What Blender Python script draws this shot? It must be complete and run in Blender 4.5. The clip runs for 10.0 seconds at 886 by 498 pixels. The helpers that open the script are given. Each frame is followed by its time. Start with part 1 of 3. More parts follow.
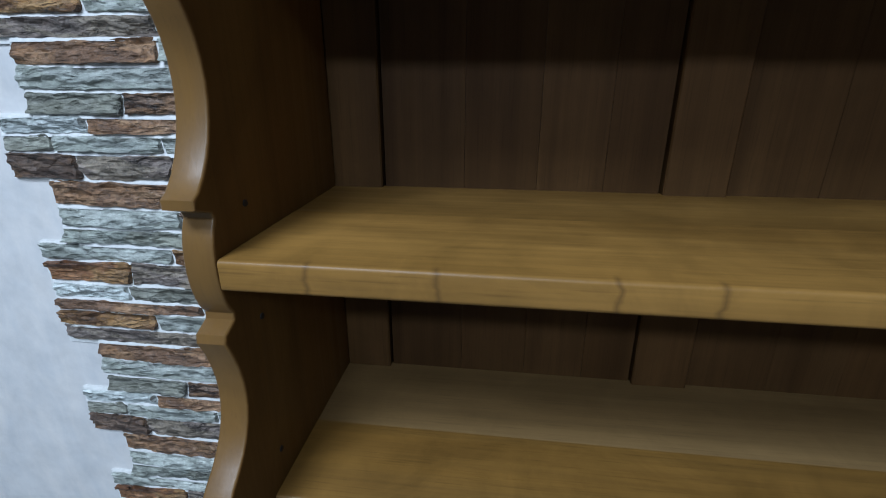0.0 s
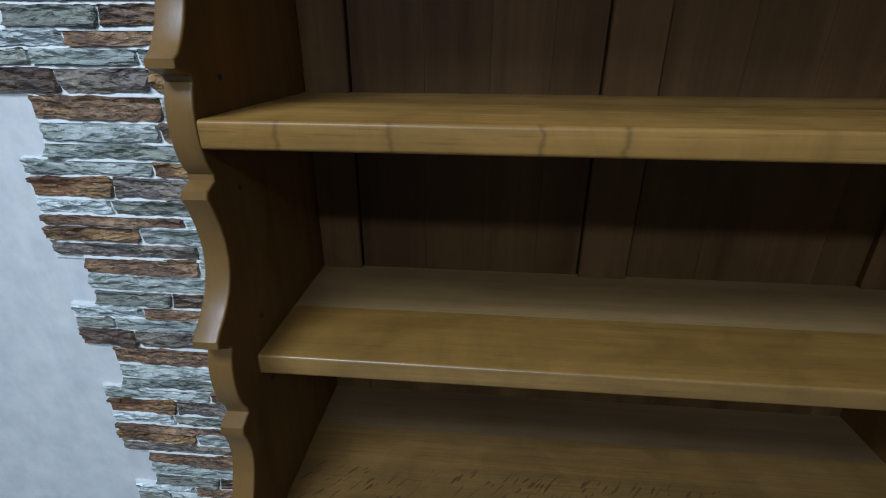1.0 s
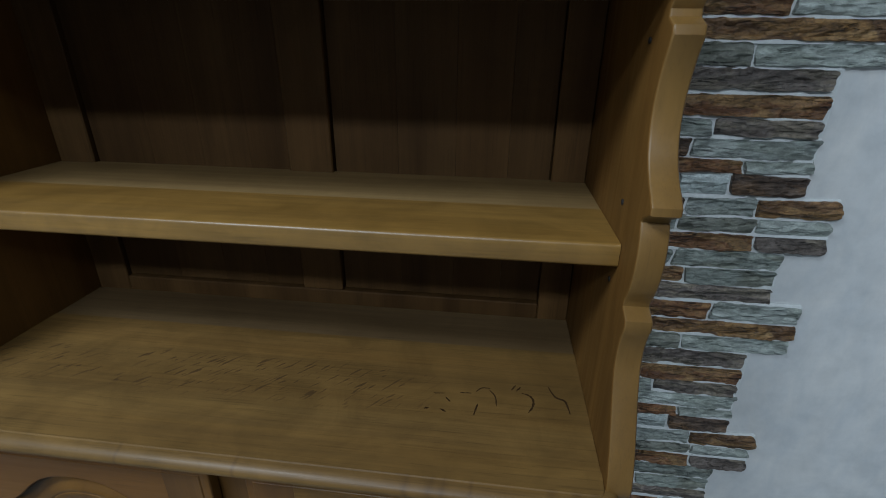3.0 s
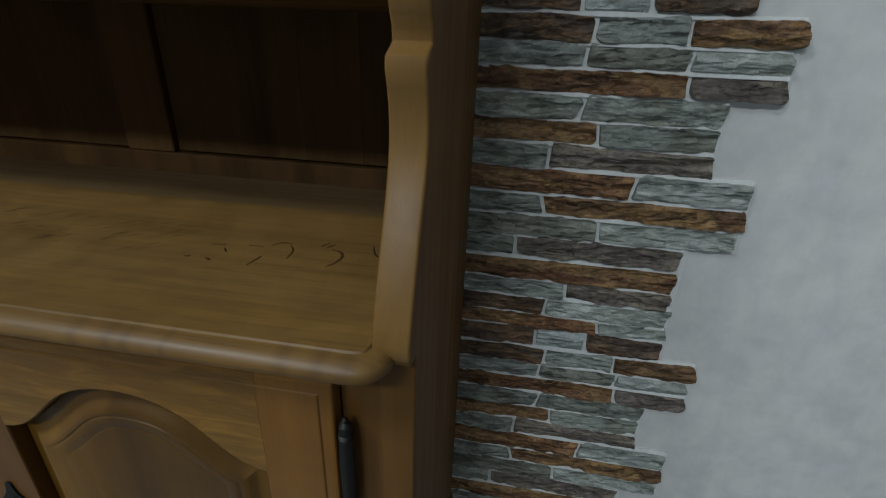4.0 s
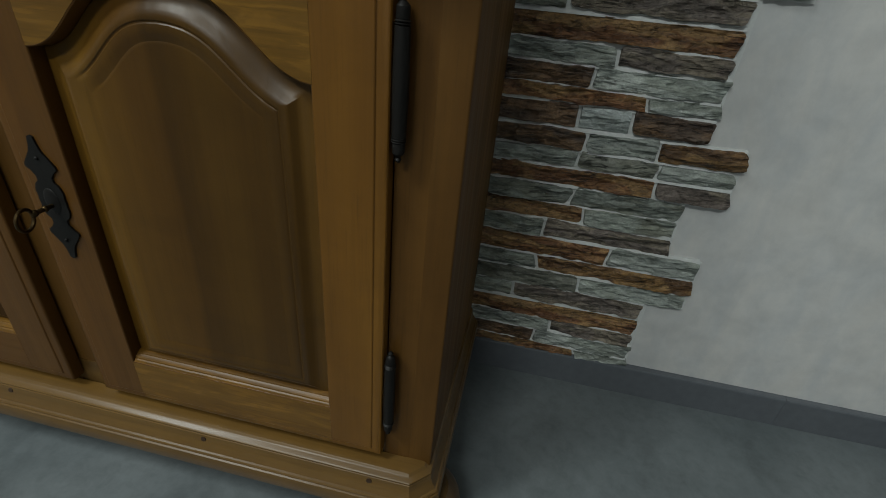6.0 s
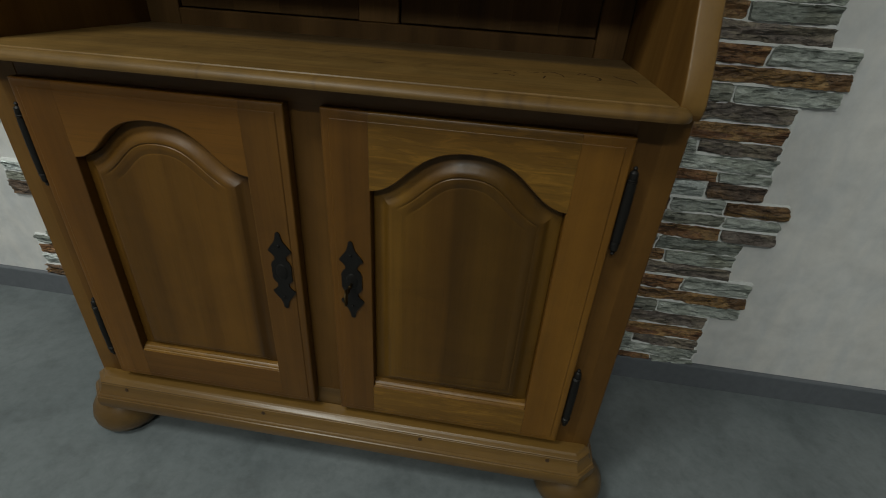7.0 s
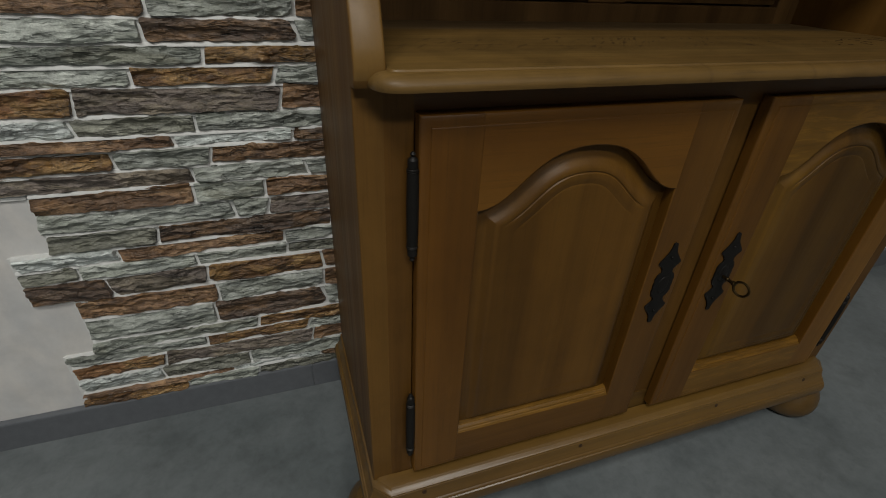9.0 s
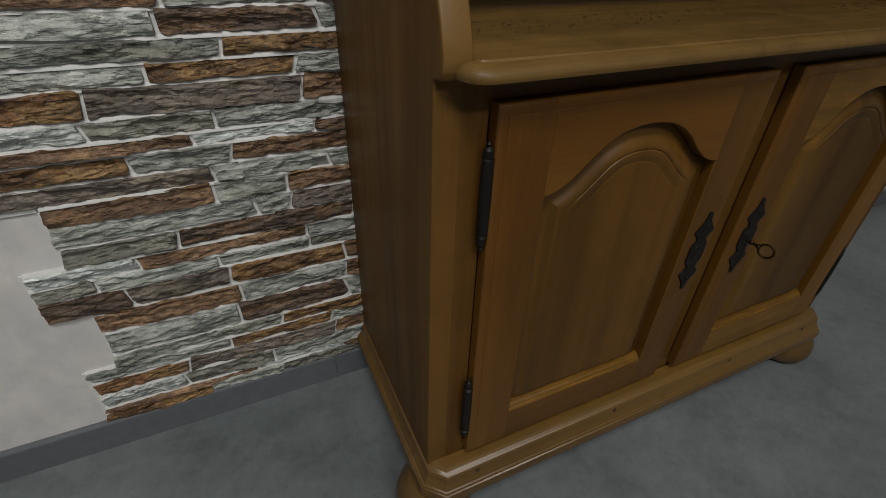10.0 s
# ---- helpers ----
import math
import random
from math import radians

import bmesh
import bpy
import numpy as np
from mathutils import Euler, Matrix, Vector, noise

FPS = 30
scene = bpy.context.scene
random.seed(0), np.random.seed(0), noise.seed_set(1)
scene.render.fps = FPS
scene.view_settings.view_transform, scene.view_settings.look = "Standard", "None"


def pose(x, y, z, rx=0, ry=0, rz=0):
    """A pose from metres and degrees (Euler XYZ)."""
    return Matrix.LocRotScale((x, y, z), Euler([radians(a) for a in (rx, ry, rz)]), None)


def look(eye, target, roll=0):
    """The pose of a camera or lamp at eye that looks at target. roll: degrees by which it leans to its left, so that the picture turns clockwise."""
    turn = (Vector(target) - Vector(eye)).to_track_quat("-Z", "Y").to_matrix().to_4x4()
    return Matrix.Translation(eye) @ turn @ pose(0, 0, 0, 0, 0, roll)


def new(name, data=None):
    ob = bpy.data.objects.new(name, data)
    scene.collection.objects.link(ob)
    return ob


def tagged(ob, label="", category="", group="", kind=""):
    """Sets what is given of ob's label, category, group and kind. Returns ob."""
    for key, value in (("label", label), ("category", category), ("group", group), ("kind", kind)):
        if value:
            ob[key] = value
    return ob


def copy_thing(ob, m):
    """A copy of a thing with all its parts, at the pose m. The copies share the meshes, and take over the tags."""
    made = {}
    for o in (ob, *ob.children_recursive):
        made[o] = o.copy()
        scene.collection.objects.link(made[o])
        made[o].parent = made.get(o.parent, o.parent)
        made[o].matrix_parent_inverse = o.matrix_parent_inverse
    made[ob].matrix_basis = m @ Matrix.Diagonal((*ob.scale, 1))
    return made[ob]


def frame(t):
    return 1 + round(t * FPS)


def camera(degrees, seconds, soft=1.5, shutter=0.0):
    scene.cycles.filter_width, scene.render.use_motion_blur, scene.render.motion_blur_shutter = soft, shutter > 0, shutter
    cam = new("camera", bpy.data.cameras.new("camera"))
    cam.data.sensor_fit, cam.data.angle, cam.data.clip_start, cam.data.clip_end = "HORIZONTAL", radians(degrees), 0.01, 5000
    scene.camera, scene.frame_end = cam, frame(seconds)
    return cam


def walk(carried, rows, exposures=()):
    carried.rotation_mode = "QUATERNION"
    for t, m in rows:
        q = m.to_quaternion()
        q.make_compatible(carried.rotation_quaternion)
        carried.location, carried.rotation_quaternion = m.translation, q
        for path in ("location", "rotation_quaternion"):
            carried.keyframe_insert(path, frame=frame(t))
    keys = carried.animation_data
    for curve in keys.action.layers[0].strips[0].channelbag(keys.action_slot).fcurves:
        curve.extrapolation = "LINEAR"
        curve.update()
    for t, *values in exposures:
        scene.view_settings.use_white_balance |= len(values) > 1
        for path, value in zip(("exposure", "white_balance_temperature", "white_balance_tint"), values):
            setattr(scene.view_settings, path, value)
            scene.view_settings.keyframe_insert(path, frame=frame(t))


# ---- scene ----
cam = camera(86.9, 10.0, soft=0.75, shutter=0.14)
PATH = [
    (0, (-0.231, -0.644, 1.449), (-0.471, 1.217, 0.755), -0.0),
    (0.5, (-0.254, -0.698, 1.395), (-0.452, 1.142, 0.637), 0.2),
    (1, (-0.192, -0.74, 1.373), (-0.351, 1.085, 0.571), 0.2),
    (1.5, (0.006, -0.768, 1.35), (-0.166, 1.048, 0.53), -0.3),
    (2, (0.169, -0.773, 1.333), (-0.002, 1.05, 0.528), -0.1),
    (2.2, (0.218, -0.786, 1.332), (0.048, 1.038, 0.529), -0.3),
    (3.3, (0.367, -0.772, 1.138), (0.136, 1.045, 0.335), 1.2),
    (3.5, (0.417, -0.736, 1.077), (0.17, 1.072, 0.259), 1.3),
    (4, (0.549, -0.655, 0.975), (0.281, 1.139, 0.134), 2.3),
    (4.5, (0.573, -0.654, 0.825), (0.273, 1.114, -0.06), 3.5),
    (5, (0.577, -0.69, 0.717), (0.263, 1.047, -0.223), 4.7),
    (5.2, (0.57, -0.697, 0.69), (0.277, 1.025, -0.285), 5.3),
    (6.3, (0.494, -0.801, 0.722), (0.239, 0.904, -0.291), 5.6),
    (6.5, (0.426, -0.846, 0.776), (0.195, 0.868, -0.227), 5.2),
    (7, (0.264, -0.972, 0.88), (0.068, 0.744, -0.128), 3.9),
    (7.5, (0.078, -0.967, 0.894), (-0.07, 0.737, -0.143), 2.9),
    (8, (-0.1, -0.881, 0.868), (-0.109, 0.799, -0.218), 2.1),
    (8.5, (-0.32, -0.853, 0.848), (-0.071, 0.801, -0.248), 1.9),
    (9, (-0.552, -0.808, 0.85), (0.03, 0.789, -0.204), 2.9),
    (9.5, (-0.648, -0.746, 0.862), (0.115, 0.767, -0.2), 2.5),
    (10, (-0.659, -0.757, 0.859), (0.051, 0.728, -0.277), 1.8),
]
EXPOSURES = [
    (0.0, 0.06, 5300, 8),
    (1.0, -0.05, 5250, 6),
    (2.0, 0.15, 5200, 0),
    (3.5, 0.08, 5800, 5),
    (4.5, 0.08, 6200, 2),
    (5.2, 0.02, 6300, 0),
    (6.5, -0.28, 6750, 2),
    (8.0, -0.47, 7150, 4),
    (9.0, -0.56, 7150, 10),
    (10.0, -0.5, 7150, 12),
]
walk(cam, [(t, look(eye, target, roll)) for t, eye, target, roll in PATH], EXPOSURES)


# ---- light ----
def area_lamp(name, place, target, size_x, size_y, watts, colour):
    data = bpy.data.lights.new(name, "AREA")
    data.shape, data.size, data.size_y, data.energy, data.color = "RECTANGLE", size_x, size_y, watts, colour
    ob = new(name, data)
    ob.matrix_world = look(place, target)
    return ob


world = bpy.data.worlds.new("room_air")
world.use_nodes = True
world.node_tree.nodes["Background"].inputs[0].default_value = (0.6, 0.65, 0.7, 1)
world.node_tree.nodes["Background"].inputs[1].default_value = 0.02
scene.world = world
area_lamp("ceiling_lamp_left", (-1.08, -1.60, 2.93), (-1.08, -1.60, 0.0), 0.8, 0.6, 60, (0.95, 0.98, 1.0))
area_lamp("ceiling_lamp_right", (1.3, -2.2, 2.93), (1.3, -2.2, 0.0), 1.2, 0.25, 5, (0.95, 0.98, 1.0))
area_lamp("ceiling_lamp_far", (-0.3, -3.0, 2.93), (-0.3, -3.0, 0.0), 1.2, 0.3, 66, (0.95, 0.98, 1.0))


# ---- materials ----
class Mat:
    """A node material with short calls."""

    def __init__(self, name):
        self.m = bpy.data.materials.new(name)
        self.m.use_nodes = True
        self.t = self.m.node_tree
        self.p = self.t.nodes["Principled BSDF"]

    def node(self, kind, **values):
        n = self.t.nodes.new(kind)
        for key, value in values.items():
            if key in n.inputs:
                n.inputs[key].default_value = value
        return n

    def link(self, a, b):
        self.t.links.new(a, b)

    def coords(self, scale, shift=0.0):
        """Object coordinates, moved by each object's own chance, stretched."""
        tc = self.node("ShaderNodeTexCoord")
        out = tc.outputs["Object"]
        if shift:
            info, mul, add = self.node("ShaderNodeObjectInfo"), self.node("ShaderNodeMath"), self.node("ShaderNodeVectorMath")
            mul.operation = "MULTIPLY"
            mul.inputs[1].default_value = shift
            self.link(info.outputs["Random"], mul.inputs[0])
            self.link(out, add.inputs[0])
            self.link(mul.outputs[0], add.inputs[1])
            out = add.outputs[0]
        mp = self.node("ShaderNodeMapping")
        mp.inputs["Scale"].default_value = scale
        self.link(out, mp.inputs["Vector"])
        return mp.outputs[0]

    def noise(self, vec, scale=1.0, detail=4.0, rough=0.55, warp=0.0):
        n = self.node("ShaderNodeTexNoise", Scale=scale, Detail=detail, Roughness=rough, Distortion=warp)
        self.link(vec, n.inputs["Vector"])
        return n.outputs["Fac"]

    def ramp(self, fac, *stops):
        r = self.node("ShaderNodeValToRGB")
        e = r.color_ramp.elements
        for n, (at, c) in enumerate(stops):
            el = e[n] if n < 2 else e.new(at)
            el.position = at
            el.color = (*c, 1) if isinstance(c, tuple) else (c, c, c, 1)
        self.link(fac, r.inputs[0])
        return r.outputs[0]

    def mix(self, a, b, fac=1.0, mode="MULTIPLY"):
        m = self.node("ShaderNodeMix")
        m.data_type, m.blend_type = "RGBA", mode
        for value, slot in ((fac, m.inputs[0]), (a, m.inputs[6]), (b, m.inputs[7])):
            if isinstance(value, (int, float)):
                slot.default_value = value
            elif isinstance(value, tuple):
                slot.default_value = (*value, 1)
            else:
                self.link(value, slot)
        return m.outputs[2]

    def bump(self, height, strength, distance, before=None):
        b = self.node("ShaderNodeBump", Strength=strength, Distance=distance)
        self.link(height, b.inputs["Height"])
        if before is not None:
            self.link(before, b.inputs["Normal"])
        return b.outputs[0]

    def done(self, colour, rough, normal=None, metal=0.0, coat=0.0, spec=0.5):
        for value, key in ((colour, "Base Color"), (rough, "Roughness"), (normal, "Normal")):
            if value is None:
                continue
            if isinstance(value, tuple):
                self.p.inputs[key].default_value = (*value, 1)
            elif isinstance(value, float):
                self.p.inputs[key].default_value = value
            else:
                self.link(value, self.p.inputs[key])
        self.p.inputs["Metallic"].default_value = metal
        self.p.inputs["Coat Weight"].default_value = coat
        self.p.inputs["Coat Roughness"].default_value = 0.28
        self.p.inputs["Specular IOR Level"].default_value = spec
        return self.m


def oak(name, axis, dark, light, rough=0.42, flecks=0.0, marks=(), vary=0.35, coat=0.05, streaks=0.55, bands=9.0, gloss=0.24, edge_y=0.312, fade=0.006, staves=(), side="x", blots=0.4, deep=0.35, flame=0.0):
    """Varnished oak with the grain along an axis. marks: where dark cracks cross the board's edge.
    staves: the boards it is glued up from, each a tone and where it begins along side, in metres from -1 to 1."""
    m = Mat(name)
    along = lambda a, b: tuple(a if n == "xyz".index(axis) else b for n in range(3))  # noqa: E731
    vec = m.coords((1, 1, 1), 7.0)

    def stretched(a, b):
        mp = m.node("ShaderNodeMapping")
        mp.inputs["Scale"].default_value = along(a, b)
        m.link(vec, mp.inputs["Vector"])
        return mp.outputs[0]

    broad = m.noise(stretched(0.8, bands), 1.0, 3.0, 0.5, 0.6)
    grain = m.noise(stretched(2.2, 70.0), 1.0, 5.0, 0.6, 0.3)
    pores = m.noise(stretched(14.0, 420.0), 1.0, 2.0, 0.5)
    col = m.ramp(broad, (0.3, dark), (0.72, light))
    col = m.mix(col, m.ramp(grain, (0.3, 0.7), (0.65, 1.0)), streaks)
    thin = m.noise(stretched(4.0, 300.0), 1.0, 3.0, 0.6, 0.2)
    col = m.mix(col, m.ramp(thin, (0.36, 0.78), (0.56, 1.03)), 0.4 * streaks)
    blot = m.noise(m.coords((11, 11, 11), 3.0), 1.0, 5.0, 0.65, 0.8)
    col = m.mix(col, m.ramp(blot, (0.3, 0.66), (0.62, 1.08)), blots)
    if flame:
        flakes = m.noise(stretched(16.0, 95.0), 1.0, 3.0, 0.6, 0.8)
        col = m.mix(col, m.ramp(flakes, (0.44, 0.86), (0.52, 1.0), (0.60, 1.45)), flame)
    if staves:
        tc, sep, half = m.node("ShaderNodeTexCoord"), m.node("ShaderNodeSeparateXYZ"), m.node("ShaderNodeMath")
        m.link(tc.outputs["Object"], sep.inputs[0])
        wander = m.node("ShaderNodeMath")
        wander.operation = "MULTIPLY_ADD"
        wander.inputs[1].default_value = 0.012
        m.link(m.noise(m.coords((4, 4, 4)), 1.0, 2.0), wander.inputs[0])
        m.link(sep.outputs["xyz".index(side)], wander.inputs[2])
        half.operation = "MULTIPLY_ADD"
        half.inputs[1].default_value, half.inputs[2].default_value = 0.5, 0.5 - 0.003
        m.link(wander.outputs[0], half.inputs[0])
        stops = []
        for n, (begin, tone) in enumerate(staves):
            if n:
                stops.append((0.5 + 0.5 * begin - 0.0012, staves[n - 1][1]))
            stops.append((0.5 + 0.5 * begin + 0.0012, tone))
        col = m.mix(col, m.ramp(half.outputs[0], *stops), 1.0)
    pore = m.ramp(pores, (0.30, 0.45), (0.42, 1.0))
    col = m.mix(col, pore, 0.5 * streaks)
    info = m.node("ShaderNodeObjectInfo")
    col = m.mix(col, m.ramp(info.outputs["Random"], (0.0, (1 - vary, 1 - vary, 1 - vary * 1.05)), (1.0, (1.12, 1.1, 1.05))), 1.0)
    if flecks:
        tc, sep = m.node("ShaderNodeTexCoord"), m.node("ShaderNodeSeparateXYZ")
        m.link(tc.outputs["Object"], sep.inputs[0])

        def laid(turn, scale):
            lie, fit = m.node("ShaderNodeMapping"), m.node("ShaderNodeMapping")
            lie.inputs["Rotation"].default_value, fit.inputs["Scale"].default_value = (0, 0, turn), scale
            m.link(tc.outputs["Object"], lie.inputs["Vector"])
            m.link(lie.outputs[0], fit.inputs["Vector"])
            return fit.outputs[0]

        def moved(slot, by):
            n = m.node("ShaderNodeMath")
            n.inputs[1].default_value = by
            m.link(sep.outputs[slot], n.inputs[0])
            return n.outputs[0]

        fl = m.noise(laid(-0.85, (40, 250, 1)), 1.0, 0.4, 0.5, 0.5)
        belt = m.ramp(moved(1, 0.6), (0.285, 0.0), (0.31, 0.75), (0.345, 1.0), (0.38, 0.9), (0.396, 0.0))
        where = m.noise(m.coords((5, 14, 1)), 1.0, 2.0)
        spots = m.mix(m.mix(m.ramp(fl, (0.652, 0.0), (0.678, 1.0)), belt), m.mix(m.ramp(where, (0.33, 0.3), (0.45, 1.0)), m.ramp(moved(0, 0.0), (0.18, 1.0), (0.26, 0.1))))
        col = m.mix(col, (0.035, 0.018, 0.008), m.mix(spots, (flecks, flecks, flecks)), "MIX")
    if marks:
        tc, sep = m.node("ShaderNodeTexCoord"), m.node("ShaderNodeSeparateXYZ")
        m.link(tc.outputs["Object"], sep.inputs[0])
        wob = m.noise(m.coords((6, 6, 55)), 1.0, 2.0)
        shift = m.node("ShaderNodeMath")
        shift.inputs[1].default_value = edge_y
        m.link(sep.outputs[1], shift.inputs[0])
        edge = m.ramp(shift.outputs[0], (0.0, 1.0), (fade, 0.0))
        for x0, width in marks:
            off = m.node("ShaderNodeMath")
            off.operation = "MULTIPLY_ADD"
            off.inputs[1].default_value, off.inputs[2].default_value = 0.018, -x0 - 0.009
            m.link(wob, off.inputs[0])
            d = m.node("ShaderNodeMath")
            m.link(sep.outputs[0], d.inputs[0])
            m.link(off.outputs[0], d.inputs[1])
            c = m.node("ShaderNodeMath")
            c.operation = "ABSOLUTE"
            m.link(d.outputs[0], c.inputs[0])
            streak = m.ramp(c.outputs[0], (width * 0.2, 1.0), (width, 0.0))
            col = m.mix(col, (0.05, 0.026, 0.01), m.mix(m.mix(streak, edge), (deep, deep, deep)), "MIX")
    rg = m.ramp(grain, (0.2, rough + 0.12), (0.8, rough - 0.06))
    nrm = m.bump(pores, 0.12, 0.0006)
    nrm = m.bump(grain, 0.15, 0.0015, nrm)
    return m.done(col, rg, nrm, coat=coat, spec=gloss)


def stone_mat(name, dark, mid, light, alt, crack=0.8, pit=0.4):
    """Printed and embossed slate: split layers, patches of a second hue, dark clefts, pale ridges."""
    m = Mat(name)
    bend, add = m.node("ShaderNodeTexNoise", Scale=1.0, Detail=3.0), m.node("ShaderNodeVectorMath")
    m.link(m.coords((24, 24, 36)), bend.inputs["Vector"])
    grow = m.node("ShaderNodeVectorMath")
    grow.operation = "SCALE"
    grow.inputs["Scale"].default_value = 0.008
    m.link(bend.outputs["Color"], grow.inputs[0])
    m.link(m.coords((1, 1, 1)), add.inputs[0])
    m.link(grow.outputs[0], add.inputs[1])

    def turned(scale, turn=0.0):
        lie, fit = m.node("ShaderNodeMapping"), m.node("ShaderNodeMapping")
        lie.inputs["Rotation"].default_value, fit.inputs["Scale"].default_value = (0, turn, 0), scale
        m.link(add.outputs[0], lie.inputs["Vector"])
        m.link(lie.outputs[0], fit.inputs["Vector"])
        return fit.outputs[0]

    layers = m.noise(turned((8, 8, 66), 0.03), 1.0, 7.0, 0.6, 0.2)
    patch = m.noise(turned((10, 10, 34), -0.1), 1.0, 4.0, 0.6, 0.5)
    fine = m.noise(turned((48, 48, 165), 0.03), 1.0, 5.0, 0.6, 0.2)
    specks = m.noise(turned((420, 420, 520)), 1.0, 2.0, 0.6)
    col = m.ramp(layers, (0.28, dark), (0.46, mid), (0.68, light))
    other = m.mix(alt, m.ramp(layers, (0.32, 0.6), (0.62, 1.25)), 1.0)
    col = m.mix(col, other, m.ramp(patch, (0.47, 0.0), (0.56, 0.95)), "MIX")

    def clefts(scale, warp, width, turn, rare):
        n = m.noise(turned(scale, turn), 1.0, 4.0, 0.6, warp)
        off, away = m.node("ShaderNodeMath"), m.node("ShaderNodeMath")
        off.operation, away.operation = "SUBTRACT", "ABSOLUTE"
        off.inputs[1].default_value = 0.5
        m.link(n, off.inputs[0])
        m.link(off.outputs[0], away.inputs[0])
        line = m.ramp(away.outputs[0], (width * 0.35, 0.05), (width * 1.2, 1.0))
        keep = m.ramp(m.noise(turned((14, 14, 22), turn + 0.6), 1.0, 2.0), (rare, 0.0), (rare + 0.1, 1.0))
        return m.mix((1.0, 1.0, 1.0), line, keep, "MIX")

    lines = clefts((5, 5, 52), 0.2, 0.016, 0.04, 0.50)
    hair = clefts((16, 16, 44), 0.2, 0.010, -0.3, 0.56)
    facet = m.node("ShaderNodeTexVoronoi", Scale=1.0, Randomness=1.0)
    facet.feature = "F1"
    m.link(turned((30, 30, 78), 0.08), facet.inputs["Vector"])
    facet = facet.outputs["Distance"]
    col = m.mix(col, lines, crack)
    col = m.mix(col, hair, crack * 0.7)
    col = m.mix(col, m.ramp(fine, (0.32, 0.72), (0.5, 1.0), (0.68, 1.38)), 0.95)
    col = m.mix(col, m.ramp(specks, (0.36, 0.82), (0.64, 1.18)), 0.6)
    pits = m.noise(turned((105, 105, 200), 0.1), 1.0, 4.0, 0.62, 0.6)
    col = m.mix(col, m.ramp(pits, (0.34, 0.30), (0.47, 1.0), (0.66, 1.45)), pit)
    info = m.node("ShaderNodeObjectInfo")
    col = m.mix(col, m.ramp(info.outputs["Random"], (0.0, 0.80), (1.0, 1.12)), 1.0)
    nrm = m.bump(layers, 0.8, 0.005)
    nrm = m.bump(pits, 0.4 + 0.6 * pit, 0.004, nrm)
    nrm = m.bump(facet, 1.0, 0.008, nrm)
    nrm = m.bump(lines, 0.9, 0.005, nrm)
    nrm = m.bump(hair, 0.5, 0.003, nrm)
    nrm = m.bump(fine, 1.0, 0.0045, nrm)
    return m.done(col, m.ramp(fine, (0.3, 0.5), (0.7, 0.36)), nrm, spec=0.5)


NOSE_MARKS = ((0.237, 0.006), (0.266, 0.006), (0.281, 0.005), (0.312, 0.004), (0.401, 0.008), (0.426, 0.008), (0.446, 0.008), (0.03, 0.004), (-0.12, 0.004))
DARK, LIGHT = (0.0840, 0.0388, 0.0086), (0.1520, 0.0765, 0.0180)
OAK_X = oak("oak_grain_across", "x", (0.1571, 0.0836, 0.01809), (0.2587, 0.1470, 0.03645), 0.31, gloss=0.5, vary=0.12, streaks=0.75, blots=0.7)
OAK_BASE = oak("oak_plinth", "x", (0.0886, 0.0451, 0.01045), (0.1474, 0.0814, 0.01980), 0.33, vary=0.12, gloss=0.5, coat=0.05, streaks=0.5)
# Rail over the doors, a little lighter than the front uprights.
OAK_RAIL = oak("oak_upper_rail", "x", (0.0996, 0.0415, 0.00832), (0.1653, 0.0753, 0.01575), 0.36, vary=0.15, gloss=0.26, streaks=0.4)
OAK_PALE = oak("oak_pale_board", "x", (0.1406, 0.0874, 0.03370), (0.2346, 0.1542, 0.06376))
OAK_DULL = oak("oak_dull_board", "x", (0.0969, 0.0600, 0.02688), (0.1615, 0.1060, 0.05086))
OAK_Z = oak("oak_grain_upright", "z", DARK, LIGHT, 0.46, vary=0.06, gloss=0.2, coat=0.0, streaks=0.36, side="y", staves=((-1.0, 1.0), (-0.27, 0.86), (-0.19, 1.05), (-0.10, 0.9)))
OAK_STILE = oak("oak_front_upright", "z", (0.0752, 0.0338, 0.00735), (0.1327, 0.0640, 0.01470), 0.44, vary=0.08, gloss=0.16, streaks=0.45)
# Side board oak made paler: the scalloped edge's sheen is put into the colour.
OAK_EDGE = oak("oak_sheen_edge", "z", (0.1113, 0.0583, 0.01440), (0.1940, 0.1092, 0.03060), 0.38, vary=0.05, gloss=0.28, coat=0.08, streaks=0.35)
OAK_TOP = oak("oak_worktop", "x", (0.1186, 0.0643, 0.01727), (0.2012, 0.1178, 0.03442), 0.46, flecks=0.72, marks=NOSE_MARKS, edge_y=0.401, fade=0.010, deep=0.4, vary=0.05, gloss=0.26, streaks=0.75, blots=0.7, side="y", staves=((-1.0, 1.06), (-0.335, 0.95), (-0.205, 1.12)))
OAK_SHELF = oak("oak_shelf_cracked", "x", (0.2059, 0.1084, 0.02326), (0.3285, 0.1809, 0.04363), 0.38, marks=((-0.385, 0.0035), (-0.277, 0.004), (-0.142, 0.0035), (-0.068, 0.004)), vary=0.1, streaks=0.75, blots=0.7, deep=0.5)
OAK_DOOR = oak("oak_door_panel", "z", (0.0795, 0.0341, 0.00509), (0.1337, 0.0624, 0.01061), 0.36, vary=0.05, streaks=0.35, bands=13.0, staves=((-1.0, 0.92), (-0.33, 0.82), (-0.275, 1.02), (-0.19, 1.14), (-0.125, 0.78)))
